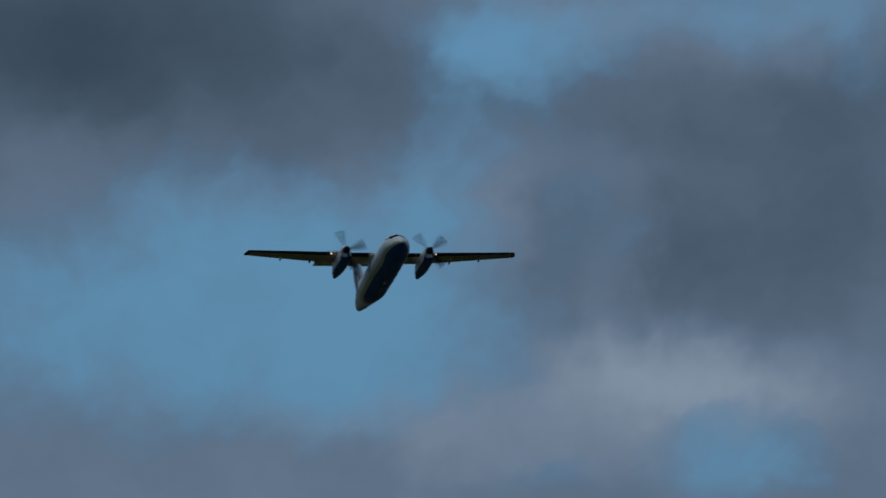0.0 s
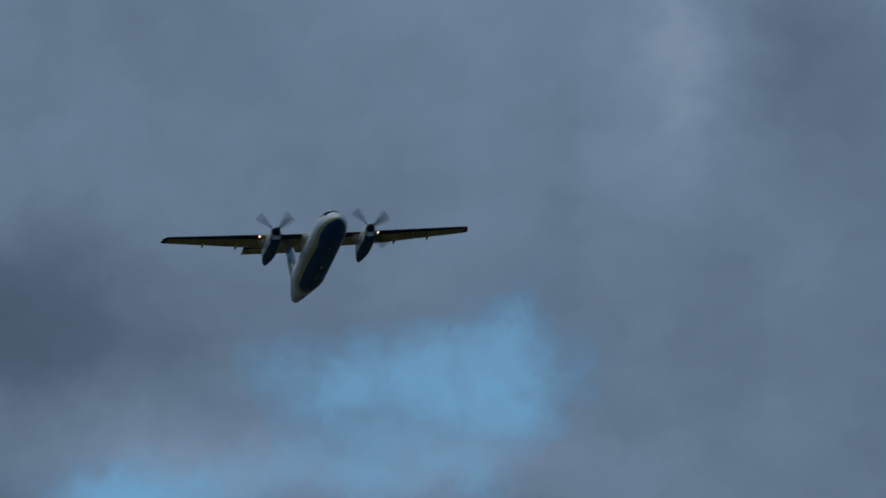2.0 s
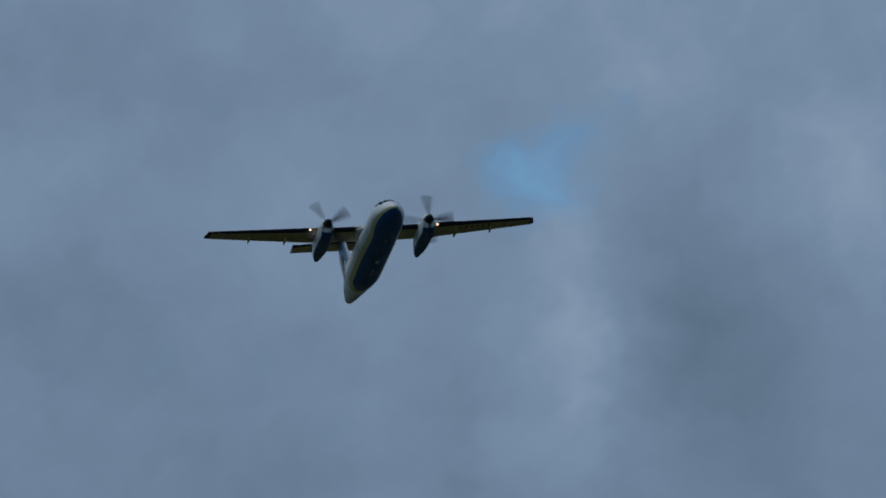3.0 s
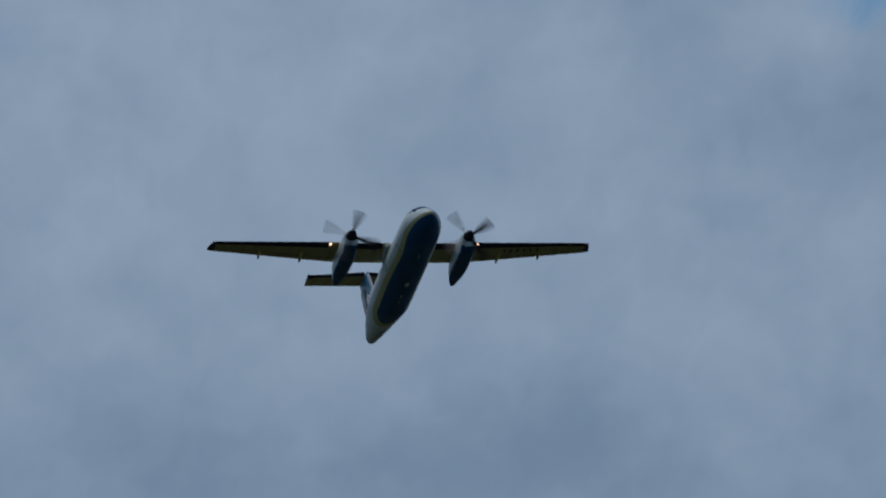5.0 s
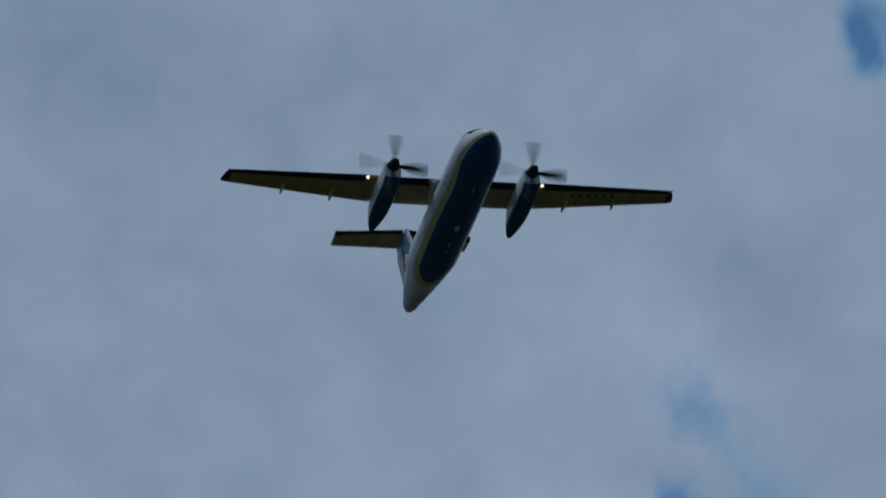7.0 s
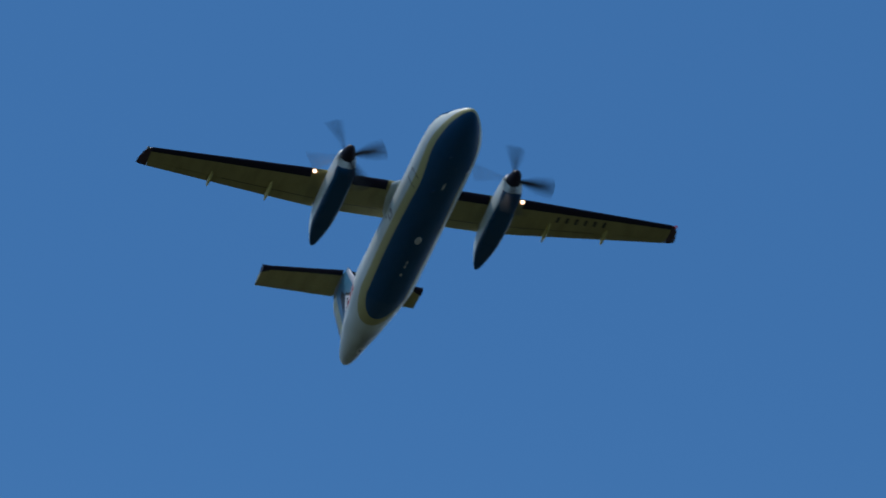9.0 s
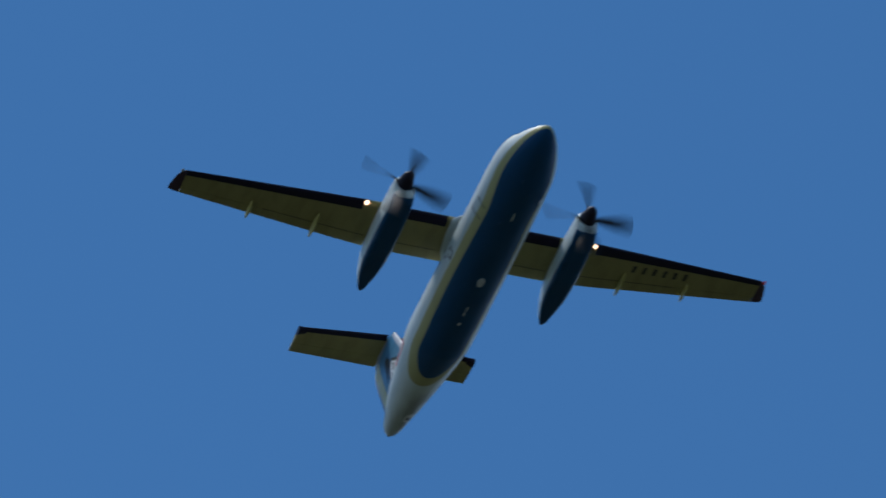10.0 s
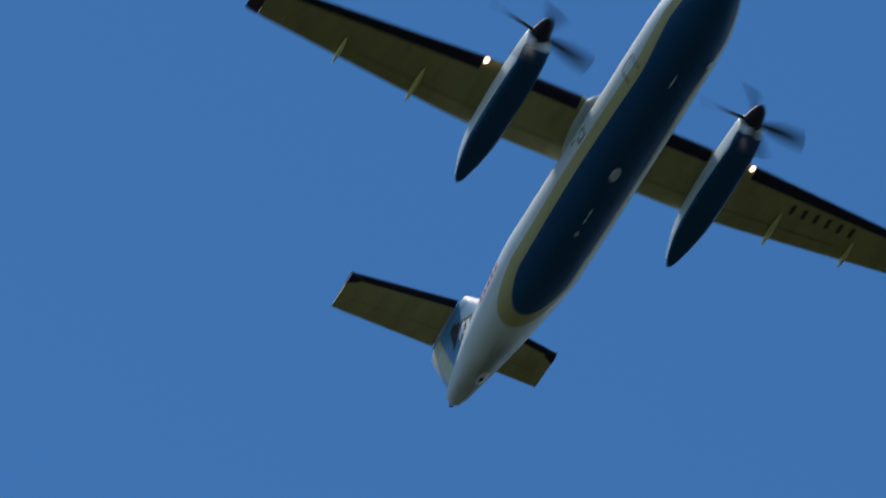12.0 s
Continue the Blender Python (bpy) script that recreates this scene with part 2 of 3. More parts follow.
    gap(15.19, 16.12, 0.38, 0.29, 0.55)
    shade(9.82, 6.83, 0.22, 0.92, 0.05)
    shade(10.49, 6.89, 0.33, 0.74, -0.06)
    shade(11.70, 7.69, 0.45, 0.37, 0.05)
    shade(8.45, 3.34, 0.74, 0.48, -0.05)
    shade(4.74, 3.52, 0.74, 0.44, 0.08)
    gap(4.83, 2.35, 0.96, 0.40, -0.40)
    shade(7.07, 3.81, 1.29, 0.29, 0.12)
    gap(10.15, 7.85, 0.41, 0.24, -0.20)
    shade(5.28, 4.30, 1.84, 0.40, -0.12)
    shade(9.08, 3.86, 0.55, 0.55, -0.08)
    gap(6.71, 2.49, 0.74, 0.40, -0.30)
    gap(14.62, 14.70, 0.23, 0.18, 0.20)
    shade(10.91, 6.43, 0.55, 0.55, -0.06)
    shade(6.18, 6.57, 0.92, 0.44, -0.05)
    puff = n.noise(bent, 0.9, 6, 0.6).outputs[0]
    wisp = n.noise(uv, 0.35, 7, 0.62).outputs[0]
    cover = n.math("ADD", fields["cover"], n.math("MULTIPLY", n.math("SUBTRACT", puff, 0.5), 1.1))
    fray = n.noise(bent, 3.0, 7, 0.62).outputs[0]
    cover = n.math("ADD", cover, n.math("MULTIPLY", n.math("SUBTRACT", fray, 0.5), 0.8))
    cover = n.span(cover, -0.3, 1.0, 0.0, 0.985)
    tone = n.math("ADD", fields["tone"], n.math("MULTIPLY", n.math("SUBTRACT", puff, 0.5), 0.14))
    tone = n.math("ADD", tone, n.math("MULTIPLY", n.math("SUBTRACT", wisp, 0.5), 0.15))
    shred = n.noise(n.vec("MULTIPLY", bent, (1.0, 1.15, 0)).outputs[0], 1.1, 6, 0.55).outputs[0]
    tone = n.math("ADD", tone, n.math("MULTIPLY", n.math("SUBTRACT", shred, 0.5), 0.19))
    tone = n.math("ADD", tone, n.math("MULTIPLY", n.math("SUBTRACT", fray, 0.5), 0.07))
    tone = n.math("SUBTRACT", tone, 0.0, clamp=True)
    ramp = n.add("ShaderNodeValToRGB")
    n.link(tone, ramp.inputs[0])
    stops = ((0.0, (0.026, 0.042, 0.062)), (0.3, (0.070, 0.106, 0.155)), (0.6, (0.148, 0.210, 0.300)), (1.0, (0.345, 0.43, 0.545)))
    while len(ramp.color_ramp.elements) < len(stops):
        ramp.color_ramp.elements.new(0.5)
    for e, (x, c) in zip(ramp.color_ramp.elements, stops):
        e.position, e.color = x, (*c, 1)
    light = n.add("ShaderNodeEmission")
    clear = n.add("ShaderNodeBsdfTransparent")
    veil = n.span(el, 2.0, 26.0, 0.85, 0.0)
    haze = n.blend(n.span(el, 1.5, 5.0), (0.150, 0.350, 0.550), (0.166, 0.380, 0.605))
    hue = n.blend(cover, haze, ramp.outputs[0])
    n.link(hue, light.inputs[0])
    light.inputs[1].default_value = 2.0
    mix = n.add("ShaderNodeMixShader")
    n.link(n.math("MAXIMUM", cover, veil), mix.inputs[0])
    n.link(clear.outputs[0], mix.inputs[1])
    n.link(light.outputs[0], mix.inputs[2])
    n.link(mix.outputs[0], n.tree.nodes["Material Output"].inputs[0])
    return n.mat


M_FUSELAGE, M_NACELLE, M_FIN = fuselage_paint(), nacelle_paint(), fin_paint()
M_WHITE = plain("white_paint", WHITE, 0.3)
M_WING = plain("yellow_wing_paint", (0.39, 0.335, 0.135), 0.5, 0.3)
M_FAIRING = plain("yellow_fairing_paint", (0.6, 0.54, 0.18), 0.45, 0.15)
M_RUDDER = plain("pale_rudder_paint", (0.30, 0.34, 0.42), 0.35)
M_BRIGHT = plain("bright_white", (0.85, 0.86, 0.84), 0.3, 0.05)
M_GREY = plain("grey_fitting", (0.5, 0.52, 0.51), 0.45)
M_FINBOOT = plain("grey_fin_boot", (0.42, 0.46, 0.52), 0.5)
M_BOOT = plain("black_rubber", (0.014, 0.011, 0.026), 0.42, 0.2)
M_TIP = plain("dark_red_tip", (0.065, 0.035, 0.05), 0.35)
M_PROP = plain("propeller_grey", (0.02, 0.02, 0.023), 0.5)
M_SPINNER = plain("spinner_black", (0.02, 0.016, 0.026), 0.55)
M_GLASS = plain("dark_glass", (0.01, 0.012, 0.015), 0.05, 0.03)
M_DARK = plain("dark_marking", (0.035, 0.034, 0.035), 0.5)
M_MARK = plain("faded_marking", (0.06, 0.056, 0.04), 0.5)
M_RED = plain("red_marking", (0.45, 0.03, 0.05), 0.5)
M_METAL = plain("bare_metal", (0.5, 0.5, 0.5), 0.35, 0.2, 1.0)
M_LAMP = glow("landing_light_glow", (1.0, 0.60, 0.42), 4.0)
M_NAV = glow("red_beacon_glow", (0.5, 0.04, 0.05), 0.12)
M_GROUND, M_CLOUD = grass(), cloud_layer()


# ---- mesh helpers ----
def part(name, bm, material, parent=None, label="", smooth=True):
    """Links a bmesh as one mesh object under a thing or a part."""
    bmesh.ops.recalc_face_normals(bm, faces=bm.faces[:])
    me = bpy.data.meshes.new(name)
    bm.to_mesh(me)
    bm.free()
    me.materials.append(material)
    if smooth:
        for f in me.polygons:
            f.use_smooth = True
        me.set_sharp_from_angle(angle=radians(38))
    ob = new(name, me)
    ob.parent = parent
    return tagged(ob, label)


def loft(stations, n=40, power=2.0, low=None):
    """Rings along y: (y, x centre, z centre, half width, half height)."""
    bm = bmesh.new()
    rings = []
    for y, xc, zc, rx, rz in stations:
        ring = []
        for i in range(n):
            a = 2 * math.pi * i / n
            c, s = math.cos(a), math.sin(a)
            e = 2 / (low if low and s < 0 else power)
            ring.append(bm.verts.new((xc + rx * math.copysign(abs(c) ** e, c), y, zc + rz * math.copysign(abs(s) ** e, s))))
        rings.append(ring)
    for a, b in zip(rings, rings[1:]):
        for i in range(n):
            bm.faces.new((a[i], a[(i + 1) % n], b[(i + 1) % n], b[i]))
    bm.faces.new(rings[0])
    bm.faces.new(rings[-1])
    return bm


def smooth_stations(keys, steps=60):
    """Even stations through the key ones, by a monotone cubic along y."""
    ys = [k[0] for k in keys]
    cols = list(zip(*[k[1:] for k in keys]))
    slopes = []
    for c in cols:
        d = [(c[i + 1] - c[i]) / (ys[i + 1] - ys[i]) for i in range(len(ys) - 1)]
        m = [d[0]] + [0.0 if a * b <= 0 else 2 * a * b / (a + b) for a, b in zip(d, d[1:])] + [d[-1]]
        slopes.append(m)
    out = []
    for i in range(len(ys) - 1):
        h = ys[i + 1] - ys[i]
        k = max(2, int(abs(h) / abs(ys[-1] - ys[0]) * steps))
        for j in range(k):
            s = j / k
            row = []
            for c, m in zip(cols, slopes):
                row.append((2 * s ** 3 - 3 * s * s + 1) * c[i] + (s ** 3 - 2 * s * s + s) * h * m[i] + (3 * s * s - 2 * s ** 3) * c[i + 1] + (s ** 3 - s * s) * h * m[i + 1])
            out.append((ys[i] + h * s, *row))
    out.append(tuple(keys[-1]))
    return out


def half_thickness(c, tc):
    return 5 * tc * (0.2969 * math.sqrt(c) - 0.126 * c - 0.3516 * c * c + 0.2843 * c ** 3 - 0.1015 * c ** 4)


def slab(sections, c0, c1, up, lower=0.8, n=9, inset=0.0, droop=0.0):
    """A slice of a lifting surface between two fractions of its chord. Sections: (leading point, chord, thickness)."""
    bm = bmesh.new()
    rings = []
    for lead, chord, tc in sections:
        cs = [c0 + (c1 - c0) * (i / n) ** (1.8 if c0 == 0 else 1.0) for i in range(n + 1)]
        top = [Vector(lead) + Vector((0, -c * chord, -droop * c * chord)) + Vector(up) * (half_thickness(c, tc) * chord - inset + 0.002) for c in cs]
        low = [Vector(lead) + Vector((0, -c * chord, -droop * c * chord)) - Vector(up) * (half_thickness(c, tc) * chord * lower - inset + 0.002) for c in cs]
        rings.append([bm.verts.new(v) for v in top + low[::-1]])
    k = len(rings[0])
    for a, b in zip(rings, rings[1:]):
        for i in range(k):
            bm.faces.new((a[i], a[(i + 1) % k], b[(i + 1) % k], b[i]))
    bm.faces.new(rings[0])
    bm.faces.new(rings[-1])
    bmesh.ops.remove_doubles(bm, verts=bm.verts[:], dist=0.0005)
    return bm


def box(cx, cy, cz, sx, sy, sz, turn=None, bevel=0.0):
    bm = bmesh.new()
    bmesh.ops.create_cube(bm, size=1.0)
    for v in bm.verts:
        v.co = Vector((v.co.x * sx, v.co.y * sy, v.co.z * sz))
    if bevel:
        bmesh.ops.bevel(bm, geom=bm.edges[:], offset=bevel, segments=2, affect="EDGES")
    m = Matrix.Translation((cx, cy, cz)) @ (turn if turn is not None else Matrix())
    bmesh.ops.transform(bm, matrix=m, verts=bm.verts[:])
    return bm


def ball(cx, cy, cz, rx, ry, rz, u=16, v=10):
    bm = bmesh.new()
    bmesh.ops.create_uvsphere(bm, u_segments=u, v_segments=v, radius=1.0)
    bmesh.ops.transform(bm, matrix=Matrix.Translation((cx, cy, cz)) @ Matrix.Diagonal((rx, ry, rz, 1)), verts=bm.verts[:])
    return bm


def outline(points, place, normal, thick=0.008):
    """A thin raised plate from a closed outline: place() maps a flat point onto the surface."""
    bm = bmesh.new()
    lo = [bm.verts.new(place(a, b)) for a, b in points]
    hi = [bm.verts.new(Vector(place(a, b)) + Vector(normal) * thick) for a, b in points]
    bm.faces.new(lo)
    bm.faces.new(hi)
    k = len(points)
    for i in range(k):
        bm.faces.new((lo[i], lo[(i + 1) % k], hi[(i + 1) % k], hi[i]))
    return bm


# ---- ground and clouds ----
def build_ground():
    bm = bmesh.new()
    bmesh.ops.create_circle(bm, cap_ends=True, radius=4900, segments=96)
    tagged(part("ground", bm, M_GROUND, None, "", False), "flat open grass field reaching the horizon", "ground", kind="structure")


def build_clouds():
    """A ring of low broken cloud all round, clear sky above it."""
    me = bpy.data.meshes.new("cloud_backdrop")
    na, ne, top, rad = 180, 26, 26.0, 4700.0
    verts, faces, uvs = [], [], []
    for j in range(ne + 1):
        e = -0.2 + (top + 0.2) * j / ne
        for i in range(na + 1):
            a = -180 + 360 * i / na
            verts.append((rad * math.sin(radians(a)) * math.cos(radians(e)), rad * math.cos(radians(a)) * math.cos(radians(e)), 1.6 + rad * math.sin(radians(e))))
    for j in range(ne):
        for i in range(na):
            k = j * (na + 1) + i
            faces.append((k, k + 1, k + na + 2, k + na + 1))
    me.from_pydata(verts, [], faces)
    layer = me.uv_layers.new(name="degrees")
    for loop in me.loops:
        j, i = divmod(loop.vertex_index, na + 1)
        layer.data[loop.index].uv = (-180 + 360 * i / na, -0.2 + (top + 0.2) * j / ne)
    me.materials.append(M_CLOUD)
    tagged(new("cloud_backdrop", me), "broken grey cloud bank with blue gaps, clear sky above", "clouds", kind="structure")


build_ground()
build_clouds()

# ---- the aircraft: x to starboard, y forward from the nose, z up from the cabin's axis ----
FUSELAGE = [(0.0, 0, -0.33, 0.02, 0.02), (-0.12, 0, -0.32, 0.20, 0.19), (-0.45, 0, -0.29, 0.44, 0.42), (-1.0, 0, -0.22, 0.71, 0.69), (-1.7, 0, -0.11, 0.97, 0.95),
            (-2.4, 0, 0.03, 1.19, 1.21), (-3.2, 0, 0.04, 1.31, 1.33), (-4.4, 0, 0.01, 1.355, 1.355), (-9, 0, -0.065, 1.375, 1.375), (-14.05, 0, -0.09, 1.385, 1.385),
            (-14.3, 0, -0.08, 1.375, 1.37), (-15.8, 0, -0.04, 1.22, 1.19), (-17.2, 0, -0.01, 1.04, 0.985), (-18.6, 0, 0.0, 0.825, 0.775), (-19.8, 0, -0.04, 0.58, 0.55),
            (-20.6, 0, -0.10, 0.40, 0.38), (-20.95, 0, -0.13, 0.26, 0.25), (-21.07, 0, -0.15, 0.12, 0.12)]
NACELLE = [(-6.56, 4.0, 0.98, 0.36, 0.38), (-6.62, 4.0, 0.93, 0.43, 0.49), (-6.72, 4.0, 0.88, 0.46, 0.58), (-6.9, 4.0, 0.85, 0.48, 0.64), (-7.2, 4.0, 0.83, 0.50, 0.67), (-8.2, 4.0, 0.79, 0.54, 0.71),
           (-9.4, 4.0, 0.75, 0.55, 0.70), (-10.6, 4.0, 0.72, 0.53, 0.64), (-11.5, 4.0, 0.63, 0.43, 0.50), (-12.2, 4.0, 0.48, 0.27, 0.33), (-12.6, 4.0, 0.33, 0.13, 0.18), (-12.74, 4.0, 0.25, 0.03, 0.05)]


def lead(x):
    return -8.34 - max(0.0, x - 4.8) * 0.0975


def trail(x):
    return -11.03 + max(0.0, x - 4.8) * 0.075


def wing_z(x):
    return 1.28 + max(0.0, x - 3.5) * 0.05


SET_ANGLE = 0.055  # the wing's chord leans this much against the cabin's axis


def wing_tc(x):
    return 0.16 - 0.003 * x


def wing_sections(x0, x1, side, k=3):
    out = []
    for i in range(k + 1):
        x = x0 + (x1 - x0) * i / k
        out.append(((side * x, lead(x), wing_z(x)), lead(x) - trail(x), wing_tc(x)))
    return out


def wing_under(x, c):
    """The height of the wing's lower skin at a span station and a fraction of the chord."""
    chord = lead(x) - trail(x)
    return wing_z(x) - (half_thickness(c, wing_tc(x)) * 0.8 + SET_ANGLE * c) * chord - 0.002


def build_wing(side, parent):
    wing = part("wing", slab(wing_sections(0.35, 12.62, side, 8), 0.166, 0.735, (0, 0, 1), droop=SET_ANGLE), M_WING, parent, "yellow wing panel with black leading edge")
    part("leading_edge", slab(wing_sections(3.45, 5.14, side), 0.0, 0.165, (0, 0, 1), droop=SET_ANGLE, inset=0.001), M_WING, wing)
    part("leading_edge", slab(wing_sections(0.4, 1.50, side), 0.0, 0.165, (0, 0, 1), droop=SET_ANGLE, inset=0.001), M_WING, wing)
    part("deicing_boot", slab(wing_sections(1.50, 3.45, side), 0.0, 0.168, (0, 0, 1), droop=SET_ANGLE, inset=-0.006), M_BOOT, wing, "black rubber de-icing boot")
    part("deicing_boot", slab(wing_sections(5.14, 12.6, side, 6), 0.0, 0.17, (0, 0, 1), droop=SET_ANGLE, inset=-0.006), M_BOOT, wing, "black rubber de-icing boot")
    part("flap", slab(wing_sections(0.5, 3.85, side), 0.742, 1.0, (0, 0, 1), droop=SET_ANGLE), M_WING, wing)
    part("flap", slab(wing_sections(4.45, 9.05, side, 4), 0.742, 1.0, (0, 0, 1), droop=SET_ANGLE), M_WING, wing)
    part("aileron", slab(wing_sections(9.058, 12.6, side, 3), 0.742, 1.0, (0, 0, 1), droop=SET_ANGLE, n=5), M_WING, wing)
    # raked dark tip
    tip = []
    for x, cut, fat in ((12.62, 0.0, 1.0), (12.80, 0.06, 0.9), (12.95, 0.30, 0.6), (13.08, 0.82, 0.25)):
        c = lead(x) - trail(x)
        tip.append(((side * x, lead(x) - c * cut, wing_z(x)), c * (1 - cut), wing_tc(x) * fat))
    part("wing_tip", slab(tip, 0.0, 1.0, (0, 0, 1), droop=SET_ANGLE, n=14), M_TIP, wing, "dark red wing tip cap")
    part("navigation_light", ball(side * 12.80, lead(12.8) - 0.06, wing_z(12.8), 0.07, 0.12, 0.05), M_NAV if side < 0 else M_METAL, wing)
    part("landing_light", ball(side * 5.03, lead(5.03) - 0.10, wing_z(5.03) - 0.04, 0.10, 0.10, 0.11), M_LAMP, wing, "glowing white-orange landing light")
    # seams between the wing box and the flaps
    for x0, x1 in ((1.5, 3.4), (4.6, 9.05)):
        seam = [((side * x, lead(x), wing_z(x) - 0.012), lead(x) - trail(x), wing_tc(x)) for x in (x0, (x0 + x1) / 2, x1)]
        part("flap_seam", slab(seam, 0.733, 0.746, (0, 0, 1), n=2, inset=0.004, droop=SET_ANGLE), M_MARK, wing)
    # flap track fairings
    for x, size in ((6.75, 1.0), (9.58, 0.9)):
        y0, y1 = lead(x) - 1.0 * size - 0.1, trail(x) - 0.2
        st = []
        for i in range(15):
            s = i / 14
            y = y0 + (y1 - y0) * s
            frac = min(0.97, (lead(x) - y) / (lead(x) - trail(x)))
            r = max(0.012, 0.105 * size * math.sin(math.pi * min(1.0, s * 0.94 + 0.03)) ** 0.6)
            st.append((y, side * x, wing_under(x, frac) - 0.05 - 0.10 * s, r * 0.8, r * 1.6))
        part("flap_track_fairing", loft(st, 14), M_FAIRING, wing)
    for x in (11.15, 11.75):
        st = [(trail(x) + 0.50 - 0.26 * k / 4, side * x, wing_under(x, 0.6) - 0.005, 0.012 + 0.008 * (k % 4 > 0), 0.03) for k in range(5)]
        part("aileron_hinge", loft(st, 8), M_WING, wing)
    part("static_wick", box(side * 12.3, trail(12.3) - 0.06, wing_z(12.3), 0.012, 0.14, 0.012), M_DARK, wing)
    if side < 0:
        # registration under the port wing, as plain bars
        for i in range(6):
            x = 7.05 + i * 0.46
            c = 0.36
            y = lead(x) - (lead(x) - trail(x)) * c
            tilt = Matrix.Rotation(radians(2.1), 4, "Y")
            part("marking_bar", box(side * x, y, wing_under(x, c) - 0.006, 0.15, 0.42, 0.012, tilt), M_MARK, wing, "", False)
    return wing


def build_nacelle(side, parent):
    st = [(y, side * x, z, w, h) for y, x, z, w, h in smooth_stations(NACELLE, 50)]
    nac = part("nacelle", loft(st, 56, 2.4, 4.6), M_NACELLE, parent, "white engine nacelle with a blue underside")
    for s in (-1, 1):
        part("gear_door", box(side * 4.0 + s * 0.16, -10.3, 0.745 - 0.66, 0.30, 1.9, 0.02, None, 0.005), plain_blue(), nac)
    return nac


def plain_blue():
    return bpy.data.materials.get("blue_paint") or plain("blue_paint", BLUE, 0.32, 0.18)


def blade_mesh():
    """One blade along +z from the hub, twisted and tapered."""
    bm = bmesh.new()
    rings = []
    for i in range(11):
        s = i / 10
        r = 0.24 + (1.98 - 0.24) * s
        chord = 0.15 + 0.30 * math.sin(min(1.0, s * 1.6) * math.pi / 2) - 0.10 * max(0.0, s - 0.75) / 0.25
        fat = 0.055 * (1 - s) + 0.012
        tw = radians(62 - 38 * s)
        ring = []
        for k in range(10):
            a = 2 * math.pi * k / 10
            u, v = math.cos(a) * chord / 2, math.sin(a) * fat / 2
            ring.append(bm.verts.new((u * math.cos(tw) - v * math.sin(tw), u * math.sin(tw) + v * math.cos(tw), r)))
        rings.append(ring)
    for a, b in zip(rings, rings[1:]):
        for k in range(10):
            bm.faces.new((a[k], a[(k + 1) % 10], b[(k + 1) % 10], b[k]))
    bm.faces.new(rings[0])
    bm.faces.new(rings[-1])
    return bm


def build_propeller(side, parent):
    """The spinner turns about y with its four blades on it."""
    st = [(0.74, 0, 0, 0.02, 0.02), (0.70, 0, 0, 0.10, 0.10), (0.52, 0, 0, 0.22, 0.22), (0.27, 0, 0, 0.29, 0.29), (0.02, 0, 0, 0.345, 0.345), (-0.15, 0, 0, 0.36, 0.36)]
    prop = part("propeller", loft(st, 28), M_SPINNER, parent, "four-bladed propeller turning fast, black pointed spinner")
    first = None
    for i in range(4):
        turn = Matrix.Rotation(radians(90 * i), 4, "Y")
        if first is None:
            first = part("blade", blade_mesh(), M_PROP, prop)
            ob = first
        else:
            ob = new("blade", first.data)
            ob.parent = prop
        ob.matrix_basis = turn
    prop.location = (side * 4.0, -6.50, 1.0)
    return prop


